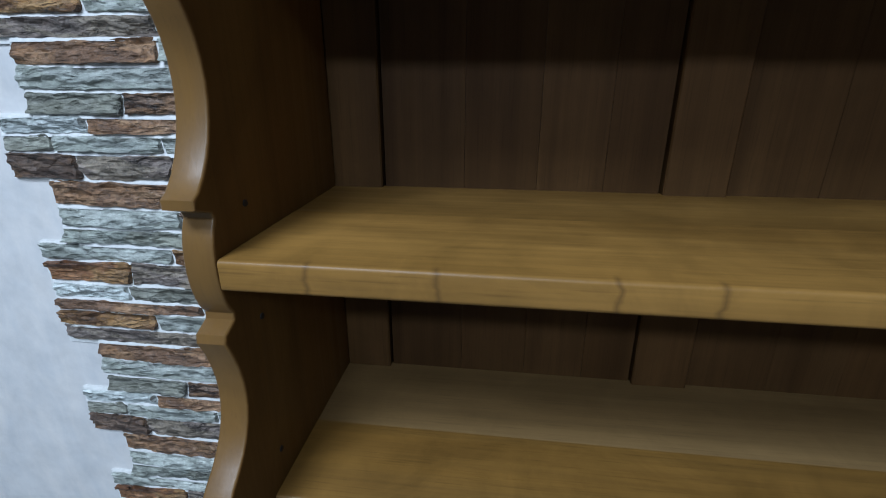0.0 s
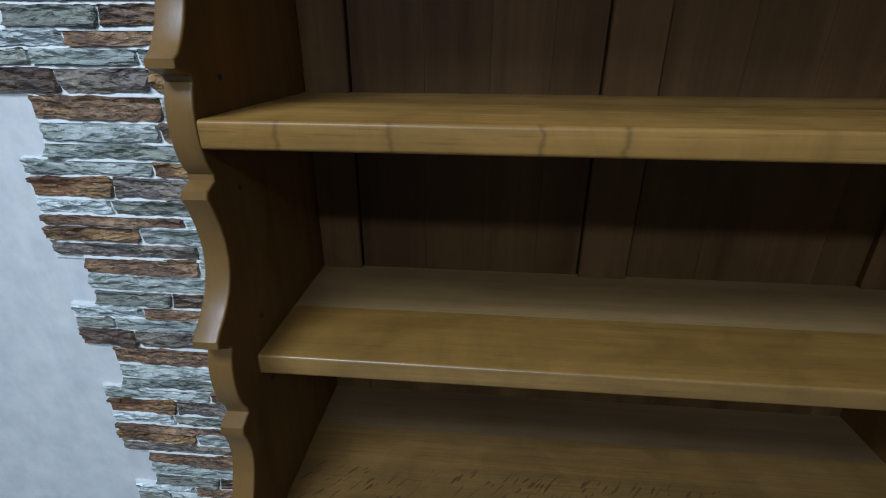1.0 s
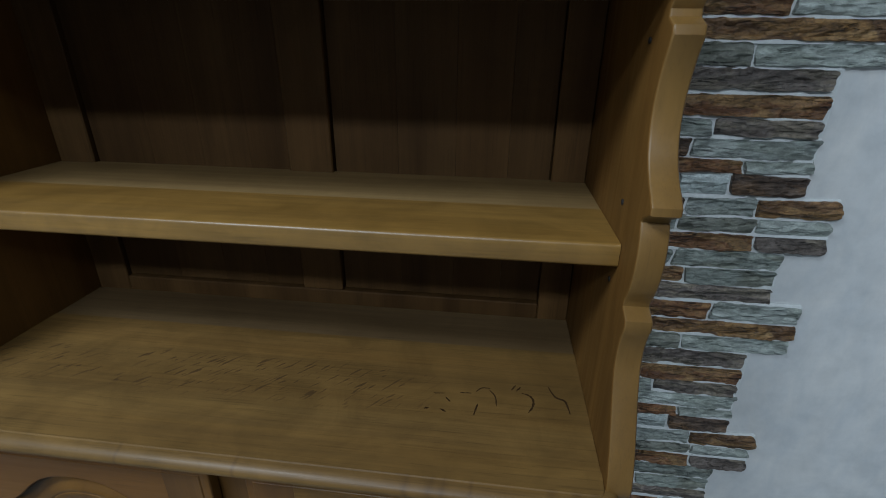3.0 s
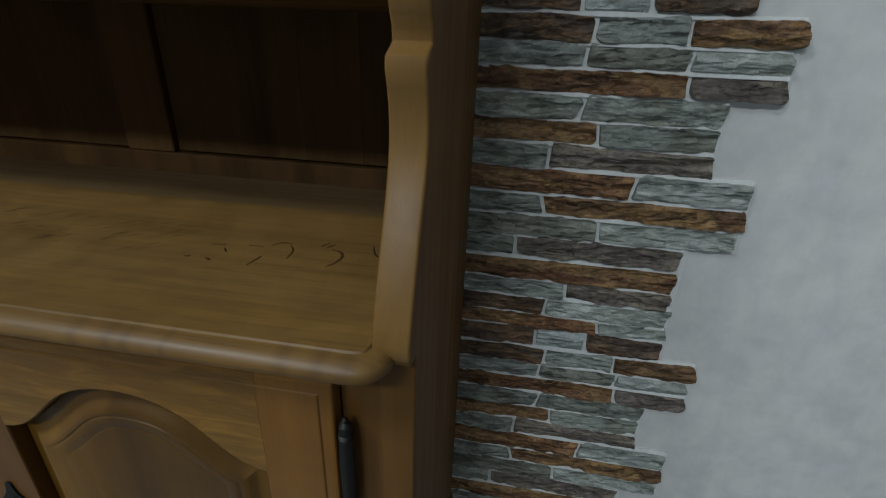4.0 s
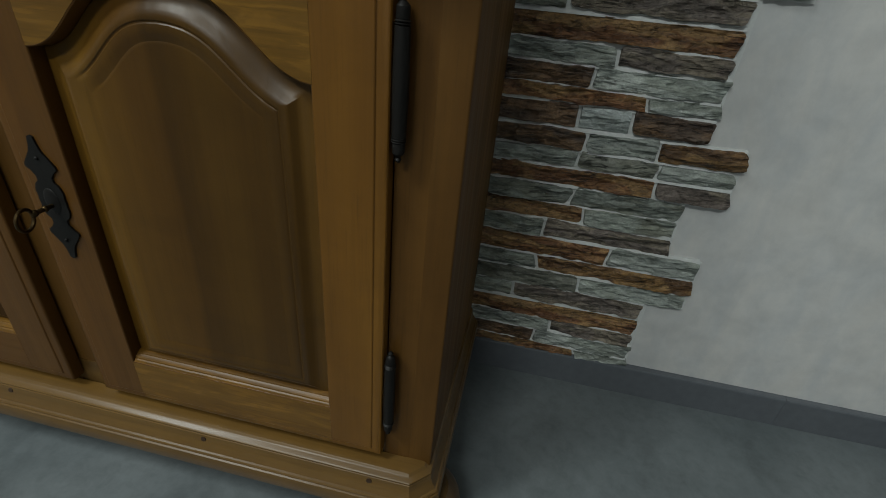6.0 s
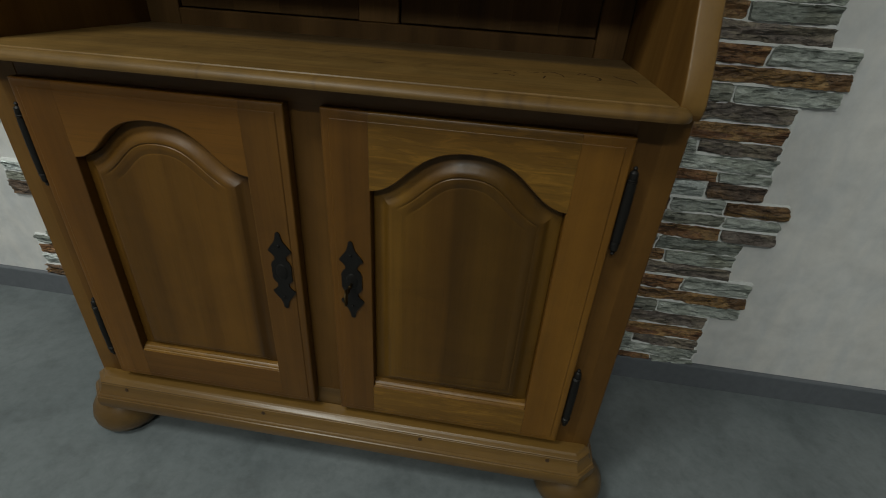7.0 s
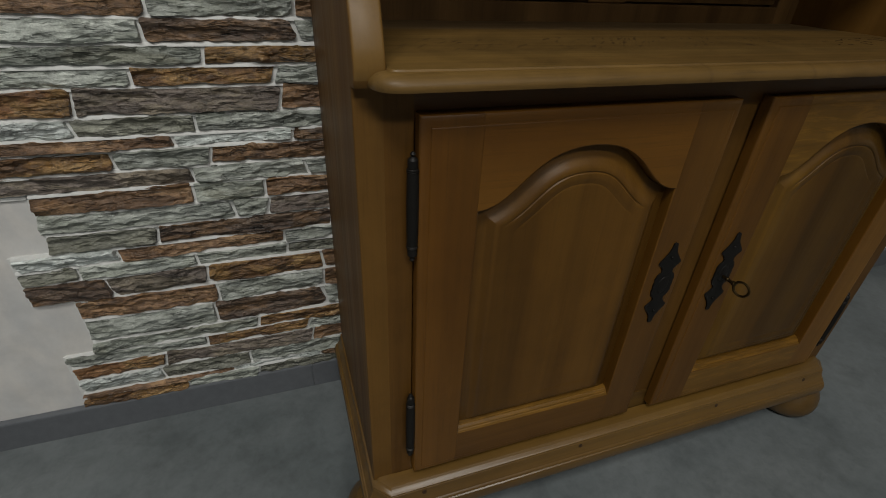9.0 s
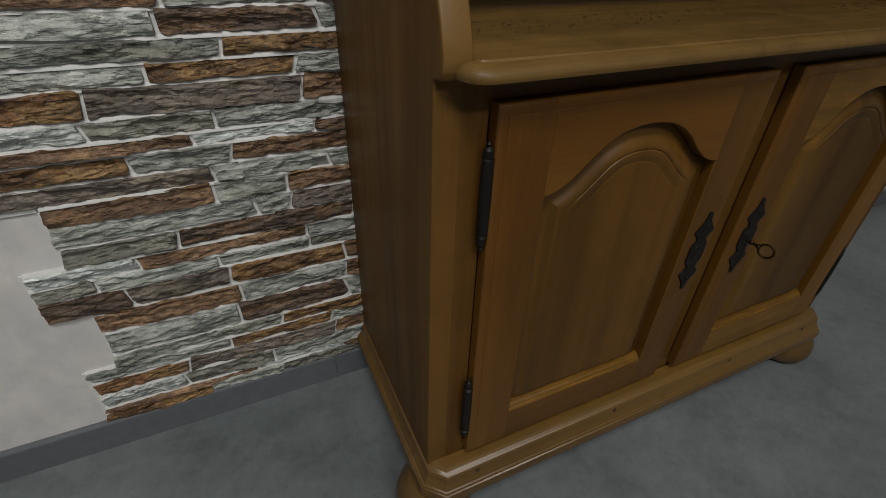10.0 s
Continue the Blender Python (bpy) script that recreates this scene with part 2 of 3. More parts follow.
OAK_DOOR_DARK = oak("oak_door_panel_dark", "z", (0.0716, 0.0324, 0.00448), (0.1193, 0.0591, 0.00866), 0.36, vary=0.05, streaks=0.35, bands=13.0, staves=((-1.0, 0.95), (0.115, 1.08), (0.205, 0.70), (0.315, 0.62), (0.335, 0.85)))
OAK_FRAME_Z = oak("oak_door_upright", "z", (0.0918, 0.0359, 0.00475), (0.1550, 0.0673, 0.00952), 0.36, vary=0.12, streaks=0.45, gloss=0.28, staves=((-1.0, 1.0), (-0.398, 0.84), (-0.34, 1.0), (0.052, 0.84), (0.10, 1.0)))
OAK_STILE_DARK = oak("oak_door_upright_dark", "z", (0.06667, 0.02731, 0.004498), (0.1132, 0.05125, 0.009043), 0.36, vary=0.12, streaks=0.45, gloss=0.28)
OAK_STILE_LIGHT = oak("oak_door_upright_light", "z", (0.1109, 0.0461, 0.00613), (0.1876, 0.0867, 0.01235), 0.36, vary=0.12, streaks=0.45, gloss=0.28)
OAK_FRAME_X = oak("oak_door_cross", "x", (0.1248, 0.0564, 0.00715), (0.2073, 0.1038, 0.01528), 0.36, vary=0.12, streaks=0.7, gloss=0.3, flame=0.6)
OAK_CROSS_PLAIN = oak("oak_door_cross_plain", "x", (0.0918, 0.0366, 0.00523), (0.1550, 0.0686, 0.01047), 0.36, vary=0.08, streaks=0.5, gloss=0.28)
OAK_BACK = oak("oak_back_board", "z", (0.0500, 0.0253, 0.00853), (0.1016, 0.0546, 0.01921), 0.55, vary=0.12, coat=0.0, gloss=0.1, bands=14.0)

STONES = {
    "grey": stone_mat("slate_grey", (0.225, 0.243, 0.224), (0.37, 0.398, 0.367), (0.53, 0.562, 0.525), (0.285, 0.308, 0.272), 0.34, 0.2),
    "pale": stone_mat("slate_pale", (0.36, 0.39, 0.385), (0.53, 0.575, 0.565), (0.70, 0.745, 0.735), (0.43, 0.47, 0.45), 0.35, 0.2),
    "moss": stone_mat("slate_moss", (0.150, 0.164, 0.145), (0.265, 0.288, 0.256), (0.40, 0.43, 0.385), (0.215, 0.223, 0.182), 0.5, 0.25),
    "green": stone_mat("slate_olive", (0.085, 0.087, 0.068), (0.165, 0.168, 0.134), (0.28, 0.285, 0.235), (0.23, 0.235, 0.20), 0.6, 0.35),
    "taupe": stone_mat("slate_taupe", (0.072, 0.057, 0.048), (0.150, 0.122, 0.105), (0.27, 0.23, 0.20), (0.225, 0.19, 0.145), 0.65, 0.6),
    "umber": stone_mat("slate_umber", (0.030, 0.021, 0.016), (0.085, 0.056, 0.041), (0.18, 0.13, 0.095), (0.165, 0.098, 0.053), 0.7, 0.7),
    "brown": stone_mat("slate_brown", (0.110, 0.060, 0.031), (0.230, 0.132, 0.068), (0.37, 0.24, 0.138), (0.155, 0.091, 0.054), 0.55, 0.7),
    "rust": stone_mat("slate_rust", (0.055, 0.028, 0.017), (0.150, 0.068, 0.030), (0.29, 0.155, 0.070), (0.285, 0.170, 0.072), 0.7, 0.75),
    "ochre": stone_mat("slate_ochre", (0.050, 0.026, 0.012), (0.250, 0.140, 0.052), (0.44, 0.285, 0.13), (0.120, 0.064, 0.030), 0.7, 0.75),
}


def plain(name, colour, rough, metal=0.0, grit=120.0, depth=0.0006, contrast=0.2, spec=0.5):
    m = Mat(name)
    n = m.noise(m.coords((grit, grit, grit)), 1.0, 4.0, 0.6)
    col = m.mix(colour, m.ramp(n, (0.3, 1 - contrast), (0.7, 1.0)), 1.0)
    return m.done(col, rough, m.bump(n, 0.3, depth), metal, spec=spec)


GROUT = plain("grout_white", (0.69, 0.70, 0.69), 0.6, contrast=0.15)
IRON = plain("blackened_iron", (0.008, 0.007, 0.006), 0.5, 0.0, 300.0, spec=0.22)
BRASS = plain("dull_brass", (0.07, 0.046, 0.02), 0.45, 1.0, 300.0)
VINYL = plain("grey_vinyl", (0.12, 0.13, 0.145), 0.45, 0.0, 60.0, 0.0003, 0.15)
SCAR_WOOD = plain("dark_ingrown_wood", (0.038, 0.021, 0.009), 0.9, spec=0.05)
HOLE_WOOD = plain("dark_wood_plug", (0.040, 0.018, 0.006), 0.5)
HOLE = plain("dark_bore", (0.012, 0.008, 0.005), 0.8)
CEILING = plain("ceiling_paint", (0.8, 0.8, 0.8), 0.8)


def wall_paper():
    m = Mat("textured_wallpaper")
    a = m.noise(m.coords((17, 17, 8)), 1.0, 5.0, 0.62, 0.3)
    b = m.noise(m.coords((16, 16, 20)), 1.0, 7.0, 0.62, 0.2)
    c = m.noise(m.coords((160, 160, 160)), 1.0, 3.0, 0.6)
    col = m.ramp(a, (0.34, (0.575, 0.580, 0.585)), (0.66, (0.68, 0.662, 0.640)))
    col = m.mix(col, m.ramp(b, (0.35, 0.88), (0.62, 1.02)), 0.85)
    nrm = m.bump(b, 0.18, 0.003)
    return m.done(col, 0.62, m.bump(c, 0.2, 0.0008, nrm))


def resin_floor():
    m = Mat("grey_resin_floor")
    a = m.noise(m.coords((2.2, 2.2, 2.2)), 1.0, 6.0, 0.6, 0.5)
    b = m.noise(m.coords((9, 9, 9)), 1.0, 7.0, 0.7, 0.0)
    c = m.noise(m.coords((260, 260, 260)), 1.0, 2.0)
    col = m.ramp(a, (0.3, (0.100, 0.117, 0.123)), (0.7, (0.168, 0.187, 0.193)))
    col = m.mix(col, m.ramp(b, (0.34, 0.74), (0.52, 1.0), (0.75, 1.08)), 0.8)
    d = m.noise(m.coords((42, 42, 42)), 1.0, 6.0, 0.72, 0.3)
    col = m.mix(col, m.ramp(d, (0.30, 0.80), (0.5, 1.0), (0.72, 1.14)), 0.8)
    rough = m.ramp(b, (0.3, 0.36), (0.7, 0.5))
    return m.done(col, rough, m.bump(c, 0.1, 0.0004))


WALL, FLOOR = wall_paper(), resin_floor()


# ---- mesh helpers ----
def mesh_of(name, bm, material, smooth=0.6):
    bmesh.ops.recalc_face_normals(bm, faces=bm.faces[:])
    me = bpy.data.meshes.new(name)
    bm.to_mesh(me)
    bm.free()
    me.materials.append(material)
    if smooth:
        me.polygons.foreach_set("use_smooth", [True] * len(me.polygons))
        me.set_sharp_from_angle(angle=smooth)
    return me


def part(name, bm, material, parent, label="", smooth=0.6):
    ob = new(name, mesh_of(name, bm, material, smooth))
    ob.parent = parent
    return tagged(ob, label)


def box(x0, x1, y0, y1, z0, z1, bevel=0.0, segments=2, pick=None):
    bm = bmesh.new()
    bmesh.ops.create_cube(bm, size=1.0)
    for v in bm.verts:
        v.co = Vector(((x0 + x1) / 2 + v.co.x * (x1 - x0), (y0 + y1) / 2 + v.co.y * (y1 - y0), (z0 + z1) / 2 + v.co.z * (z1 - z0)))
    if bevel:
        edges = [e for e in bm.edges if pick is None or pick(e)]
        bmesh.ops.bevel(bm, geom=edges, offset=bevel, segments=segments, affect="EDGES", profile=0.5)
    return bm


def prism(outline, axis, a, b, bevel=0.0, segments=2, pick=None):
    """A closed outline in the two other axes, pulled along an axis from a to b."""
    n = "xyz".index(axis)
    bm = bmesh.new()

    def place(p, value):
        q = list(p)
        q.insert(n, value)
        return bm.verts.new(q)

    first = [place(p, a) for p in outline]
    last = [place(p, b) for p in outline]
    bm.faces.new(first)
    bm.faces.new(last[::-1])
    for i in range(len(outline)):
        j = (i + 1) % len(outline)
        bm.faces.new((first[i], last[i], last[j], first[j]))
    if bevel:
        bm.normal_update()
        edges = [e for e in bm.edges if pick(e)]
        bmesh.ops.bevel(bm, geom=edges, offset=bevel, segments=segments, affect="EDGES", profile=0.5, clamp_overlap=True)
    return bm


def lathe(profile, x, y, steps=20):
    """Turns (radius, z) round an upright axis."""
    bm = bmesh.new()
    rings = []
    for r, z in profile:
        rings.append([bm.verts.new((x + r * math.cos(2 * math.pi * k / steps), y + r * math.sin(2 * math.pi * k / steps), z)) for k in range(steps)])
    for lo, hi in zip(rings, rings[1:]):
        for k in range(steps):
            bm.faces.new((lo[k], lo[(k + 1) % steps], hi[(k + 1) % steps], hi[k]))
    bm.faces.new(rings[0][::-1])
    bm.faces.new(rings[-1])
    return bm


def bezier(p0, p1, p2, p3, n):
    out = []
    for k in range(n + 1):
        t = k / n
        out.append(tuple((1 - t) ** 3 * a + 3 * t * (1 - t) ** 2 * b + 3 * t * t * (1 - t) * c + t**3 * d for a, b, c, d in zip(p0, p1, p2, p3)))
    return out


def inset(outline, d):
    """A closed outline (anticlockwise) moved inwards by d."""
    out = []
    n = len(outline)
    for i in range(n):
        p, q, r = (Vector(outline[j % n]) for j in (i - 1, i, i + 1))
        a, b = (q - p).normalized(), (r - q).normalized()
        na, nb = Vector((-a.y, a.x)), Vector((-b.y, b.x))
        m = na + nb
        out.append(tuple(q + m * (d * 2 / max(m.length_squared, 0.5))))
    return out


def loops_mesh(outline, steps, y0, fill, side=0.0):
    """Rings inside an arched outline: steps of (inset, depth behind y0, groove along the arch), the last one filled."""
    bm = bmesh.new()
    (lo, low), (hi, _), arch = outline[0], outline[1], outline[2:]
    dense = [tuple(a + (b - a) * k / 12 for a, b in zip(p, q)) for p, q in zip(arch, arch[1:]) for k in range(12)] + [arch[-1]]
    n = 56
    rings = []
    for d, deep, *groove in steps:
        ring = [bm.verts.new((lo + d, y0 + deep, low + d)), bm.verts.new((hi - d, y0 + deep + sum(groove) * side, low + d))]
        for k in range(n + 1):
            x = hi - d - (hi - lo - 2 * d) * k / n
            z = min(pz - math.sqrt(max(0.0, d * d - (x - px) ** 2)) for px, pz in dense if abs(px - x) <= d + 0.0012)
            w = min(1.0, max(0.0, (min(k, n - k) / n - 0.02) / 0.06))
            w = max(w, side) if k < n / 2 else w
            ring.append(bm.verts.new((x, y0 + deep + sum(groove) * w, z)))
        rings.append(ring)
    count = n + 3
    for a, b in zip(rings, rings[1:]):
        for k in range(count):
            bm.faces.new((a[k], a[(k + 1) % count], b[(k + 1) % count], b[k]))
    if fill:
        bm.faces.new(rings[-1])
    return bm


def thing(name, label, category, place=(0, 0, 0), group="", kind=""):
    ob = new(name)
    ob.empty_display_size = 0.05
    ob.location = place
    return tagged(ob, label, category, group, kind)


def setting(name, bm, material, label, category):
    return tagged(new(name, mesh_of(name, bm, material, 0)), label, category, kind="structure")


# ---- the room ----
setting("floor", box(-4.1, 4.1, -6.1, 0.1, -0.1, 0.0), FLOOR, "grey mottled resin floor with a dull sheen", "floor")
setting("wall_north", box(-4.1, 4.1, 0.0, 0.1, 0.0, 3.0), WALL, "off-white wall with embossed mottled wallpaper", "wall")
setting("wall_south", box(-4.1, 4.1, -6.1, -6.0, 0.0, 3.0), WALL, "plain off-white wall closing the room", "wall")
setting("wall_west", box(-4.1, -4.0, -6.0, 0.0, 0.0, 3.0), WALL, "plain off-white wall at the room's side", "wall")
setting("wall_east", box(4.0, 4.1, -6.0, 0.0, 0.0, 3.0), WALL, "plain off-white wall at the room's other side", "wall")
setting("ceiling", box(-4.1, 4.1, -6.1, 0.1, 3.0, 3.1), CEILING, "plain white painted ceiling", "ceiling")
for x0, x1 in ((-4.0, -0.5605), (-0.56, 1.1), (1.1005, 4.0)):
    bm = box(x0, x1, -0.012, 0.0, 0.0, 0.068, 0.004, 2, lambda e: all(v.co.z > 0.06 and v.co.y < -0.011 for v in e.verts))
    setting("baseboard", bm, VINYL, "grey vinyl skirting strip along the wall", "baseboard")


# ---- the dresser ----
dresser = thing("dresser", "varnished golden oak dresser, open shelves above two arched doors", "dresser")
INNER, OUTER = 0.460, 0.489
FRONT, DOOR_Y = -0.370, -0.389
TOP_Z, LIP_Z = 0.766, 0.7515


def side_profile():
    """The scalloped front edge of the side boards: (y, z) from the worktop up."""
    c = []
    c += [(-0.385, 0.750), (-0.389, 0.757)] + bezier((-0.391, 0.769), (-0.384, 0.80), (-0.370, 0.825), (-0.350, 0.868), 6)
    c += bezier((-0.346, 0.878), (-0.334, 0.905), (-0.336, 0.928), (-0.347, 0.952), 6)
    c += [(-0.346, 0.961), (-0.328, 0.969)]
    c += bezier((-0.329, 0.977), (-0.346, 0.995), (-0.348, 1.045), (-0.334, 1.066), 8)
    c += [(-0.338, 1.071), (-0.357, 1.080), (-0.357, 1.088)]
    c += bezier((-0.349, 1.096), (-0.302, 1.128), (-0.296, 1.178), (-0.323, 1.232), 10)
    c += [(-0.321, 1.240), (-0.305, 1.247)]
    c += bezier((-0.304, 1.253), (-0.320, 1.268), (-0.323, 1.318), (-0.308, 1.341), 8)
    c += [(-0.310, 1.346), (-0.330, 1.353), (-0.330, 1.361)]
    c += bezier((-0.322, 1.366), (-0.288, 1.400), (-0.280, 1.462), (-0.306, 1.500), 10)
    c += [(-0.308, 1.508), (-0.290, 1.514)]
    c += bezier((-0.289, 1.520), (-0.303, 1.535), (-0.305, 1.585), (-0.300, 1.640), 8)
    return c


SIDE = [(-0.016, 0.085), (FRONT, 0.085), (FRONT, 0.747)] + side_profile() + [(-0.016, 1.640)]
for sign in (-1, 1):
    outer = OUTER * sign
    bm = prism(SIDE, "x", INNER * sign, outer, 0.008, 4, lambda e: all(abs(v.co.x) > 0.4599 for v in e.verts) and all(v.co.y < -0.05 for v in e.verts) and abs(e.verts[0].co.x - e.verts[1].co.x) < 1e-6 and (abs(e.verts[0].co.x) > 0.48 or min(v.co.z for v in e.verts) > 0.75))
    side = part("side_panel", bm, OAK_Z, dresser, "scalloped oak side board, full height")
    # front edge faces take the paler oak that carries their painted sheen
    side.data.materials.append(OAK_EDGE)
    for face in side.data.polygons:
        if abs(face.normal.x) < 0.8 and face.center.y < -0.2 and face.center.z > 0.76:
            face.material_index = 1
    # screw holes above and below the shelves
    for y, z in ((-0.262, 1.342), (-0.262, 1.228), (-0.263, 1.064), (-0.263, 0.968)):
        bm = bmesh.new()
        bmesh.ops.create_cone(bm, cap_ends=True, segments=10, radius1=0.0032, radius2=0.0032, depth=0.002, matrix=pose(sign * (INNER - 0.0004), y, z, 0, 90, 0))
        part("screw_hole", bm, HOLE, dresser, "small dark screw hole")


def lip_outline():
    """The worktop in plan: between the sides, with a nose that runs past them and rounds off."""
    half = [(INNER - 0.0005, -0.1374), (INNER - 0.0005, FRONT + 0.004), (0.4735, FRONT + 0.004)]
    half += bezier((0.477, -0.374), (0.478, -0.404), (0.470, -0.416), (0.444, -0.416), 8)
    return (half + [(-x, y) for x, y in half[::-1]])[::-1]


def nosed(outline, z0, z1, deep, steps=8):
    """A board whose front is rounded over, fullest near its foot."""
    bm = bmesh.new()
    rings = []
    for k in range(steps + 1):
        a = -0.3 + (math.pi / 2 + 0.3) * k / steps
        moved = inset(outline, deep * (1 - math.cos(a)))
        z = z0 + (z1 - z0) * (math.sin(a) - math.sin(-0.3)) / (1 - math.sin(-0.3))
        rings.append([bm.verts.new((*(q if p[1] < -0.3735 else p), z)) for p, q in zip(outline, moved)])
    n = len(outline)
    for lo, hi in zip(rings, rings[1:]):
        for k in range(n):
            bm.faces.new((lo[k], lo[(k + 1) % n], hi[(k + 1) % n], hi[k]))
    last = inset(outline, deep + 0.0012)
    top = [bm.verts.new((*(q if p[1] < -0.3735 else p), z1 + 0.0016)) for p, q in zip(outline, last)]
    for k in range(n):
        bm.faces.new((rings[-1][k], rings[-1][(k + 1) % n], top[(k + 1) % n], top[k]))
    bm.faces.new(rings[0][::-1])
    bm.faces.new(top)
    return bm


bm = nosed(lip_outline(), LIP_Z, TOP_Z, 0.0165)
worktop = part("worktop", bm, OAK_TOP, dresser, "oak worktop with a rounded nose and dark flecks")
part("plank", box(-INNER + 0.001, INNER - 0.001, -0.137, -0.036, LIP_Z, TOP_Z + 0.0012), OAK_DULL, worktop)



def scar(line, width):
    """A dark ingrown mark on the worktop: a narrow sliver along a bent line, thickest in the middle."""
    bm = bmesh.new()
    pts = [Vector((x, y, 0.0)) for x, y in line]
    fine = [pts[0]]
    for k in range(len(pts) - 1):
        p0, p1, p2, p3 = pts[max(k - 1, 0)], pts[k], pts[k + 1], pts[min(k + 2, len(pts) - 1)]
        for t in (0.25, 0.5, 0.75, 1.0):
            fine.append(0.5 * (2 * p1 + (p2 - p0) * t + (2 * p0 - 5 * p1 + 4 * p2 - p3) * t * t + (3 * p1 - p0 - 3 * p2 + p3) * t ** 3))
    rows = []
    for k, p in enumerate(fine):
        d = (fine[min(k + 1, len(fine) - 1)] - fine[max(k - 1, 0)]).normalized()
        w = width * (0.25 + 0.75 * math.sin(math.pi * (k + 0.5) / len(fine))) * (1.0 + 0.3 * math.sin(k * 2.3 + p.x * 300))
        side = Vector((-d.y, d.x, 0.0)) * w
        rows.append([bm.verts.new((q.x, q.y, z)) for q, z in ((p - side, TOP_Z + 0.0012), (p, TOP_Z + 0.0021), (p + side, TOP_Z + 0.0012))])
    for a, b in zip(rows, rows[1:]):
        bm.faces.new((a[0], b[0], b[1], a[1]))
        bm.faces.new((a[1], b[1], b[2], a[2]))
    return bm


SCARS = (
    (((0.239, -0.290), (0.245, -0.287)), 0.0022), (((0.261, -0.288), (0.269, -0.292)), 0.0022),
    (((0.266, -0.264), (0.273, -0.272)), 0.0017), (((0.248, -0.258), (0.263, -0.256)), 0.0013),
    (((0.285, -0.252), (0.302, -0.251)), 0.0015), (((0.308, -0.247), (0.316, -0.238), (0.328, -0.238)), 0.0017),
    (((0.327, -0.242), (0.335, -0.254), (0.337, -0.273)), 0.0015), (((0.311, -0.272), (0.307, -0.294)), 0.0018),
    (((0.358, -0.238), (0.364, -0.226)), 0.0018), (((0.365, -0.239), (0.371, -0.229)), 0.0018),
    (((0.372, -0.242), (0.383, -0.246), (0.388, -0.256), (0.386, -0.269), (0.380, -0.280)), 0.0026),
    (((0.411, -0.224), (0.419, -0.244), (0.431, -0.250), (0.434, -0.260), (0.436, -0.276)), 0.0026),
)
for line, width in SCARS:
    part("grain_scar", scar(line, width * 1.2), SCAR_WOOD, worktop, "dark curled mark in the oak")

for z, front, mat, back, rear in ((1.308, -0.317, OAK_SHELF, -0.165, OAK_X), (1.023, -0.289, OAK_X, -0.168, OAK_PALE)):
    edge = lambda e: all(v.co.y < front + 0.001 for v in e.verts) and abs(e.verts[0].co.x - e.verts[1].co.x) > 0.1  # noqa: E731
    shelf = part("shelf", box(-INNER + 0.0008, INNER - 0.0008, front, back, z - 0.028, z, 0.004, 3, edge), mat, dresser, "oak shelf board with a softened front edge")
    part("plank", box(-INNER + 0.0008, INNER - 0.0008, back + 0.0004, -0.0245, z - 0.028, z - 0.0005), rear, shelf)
part("top_board", box(-INNER + 0.0008, INNER - 0.0008, -0.312, -0.0375, 1.600, 1.626, 0.004), OAK_X, dresser)

# the back: a frame with two fields of upright boards
FIELDS = ((-0.392, -0.030), (0.046, 0.406))
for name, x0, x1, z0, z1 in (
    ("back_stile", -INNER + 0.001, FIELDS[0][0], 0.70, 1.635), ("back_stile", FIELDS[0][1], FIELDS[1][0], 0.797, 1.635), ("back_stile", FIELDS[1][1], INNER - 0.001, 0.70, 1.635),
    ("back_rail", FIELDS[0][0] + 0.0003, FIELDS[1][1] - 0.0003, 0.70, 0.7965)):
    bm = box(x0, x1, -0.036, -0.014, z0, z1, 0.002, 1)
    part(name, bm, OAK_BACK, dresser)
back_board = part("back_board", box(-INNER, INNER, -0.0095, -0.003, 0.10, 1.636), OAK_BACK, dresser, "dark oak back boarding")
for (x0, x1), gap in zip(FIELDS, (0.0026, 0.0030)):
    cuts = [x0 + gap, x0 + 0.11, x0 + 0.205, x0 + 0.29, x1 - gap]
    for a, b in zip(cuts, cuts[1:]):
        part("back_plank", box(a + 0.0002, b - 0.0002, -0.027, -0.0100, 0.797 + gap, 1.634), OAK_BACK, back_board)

# the carcass front
for sign in (-1, 1):
    x0, x1 = sorted((sign * (0.4265 if sign > 0 else 0.4294), sign * (INNER - 0.00005)))
    part("front_stile", box(x0, x1, FRONT, -0.345, 0.10, 0.7435), OAK_STILE, dresser)
part("middle_stile", box(-0.045, 0.045, FRONT + 0.002, -0.345, 0.19, 0.712), OAK_STILE, dresser)
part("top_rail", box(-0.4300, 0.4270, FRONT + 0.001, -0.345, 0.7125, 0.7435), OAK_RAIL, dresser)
part("bottom_rail", box(-0.4300, 0.4270, FRONT + 0.001, -0.345, 0.10, 0.1895), OAK_BASE, dresser)
part("cabinet_floor", box(-INNER + 0.001, INNER - 0.001, -0.344, -0.02, 0.15, 0.17), OAK_X, dresser)


def swept(profile, path):
    """A moulding: (outwards, z) carried along a plan path whose outside lies to its right."""
    bm = bmesh.new()
    rings = []
    for i, p in enumerate(path):
        p = Vector(p)
        dirs = []
        if i:
            dirs.append((p - Vector(path[i - 1])).normalized())
        if i < len(path) - 1:
            dirs.append((Vector(path[i + 1]) - p).normalized())
        ns = [Vector((-d.y, d.x)) * -1 for d in dirs]
        m = ns[0] + ns[-1]
        m = m * (2 / m.length_squared)
        rings.append([bm.verts.new((*(p + m * off), z)) for off, z in profile])
    n = len(profile)
    for a, b in zip(rings, rings[1:]):
        for k in range(n):
            bm.faces.new((a[k], a[(k + 1) % n], b[(k + 1) % n], b[k]))
    bm.faces.new(rings[0][::-1])
    bm.faces.new(rings[-1])
    return bm


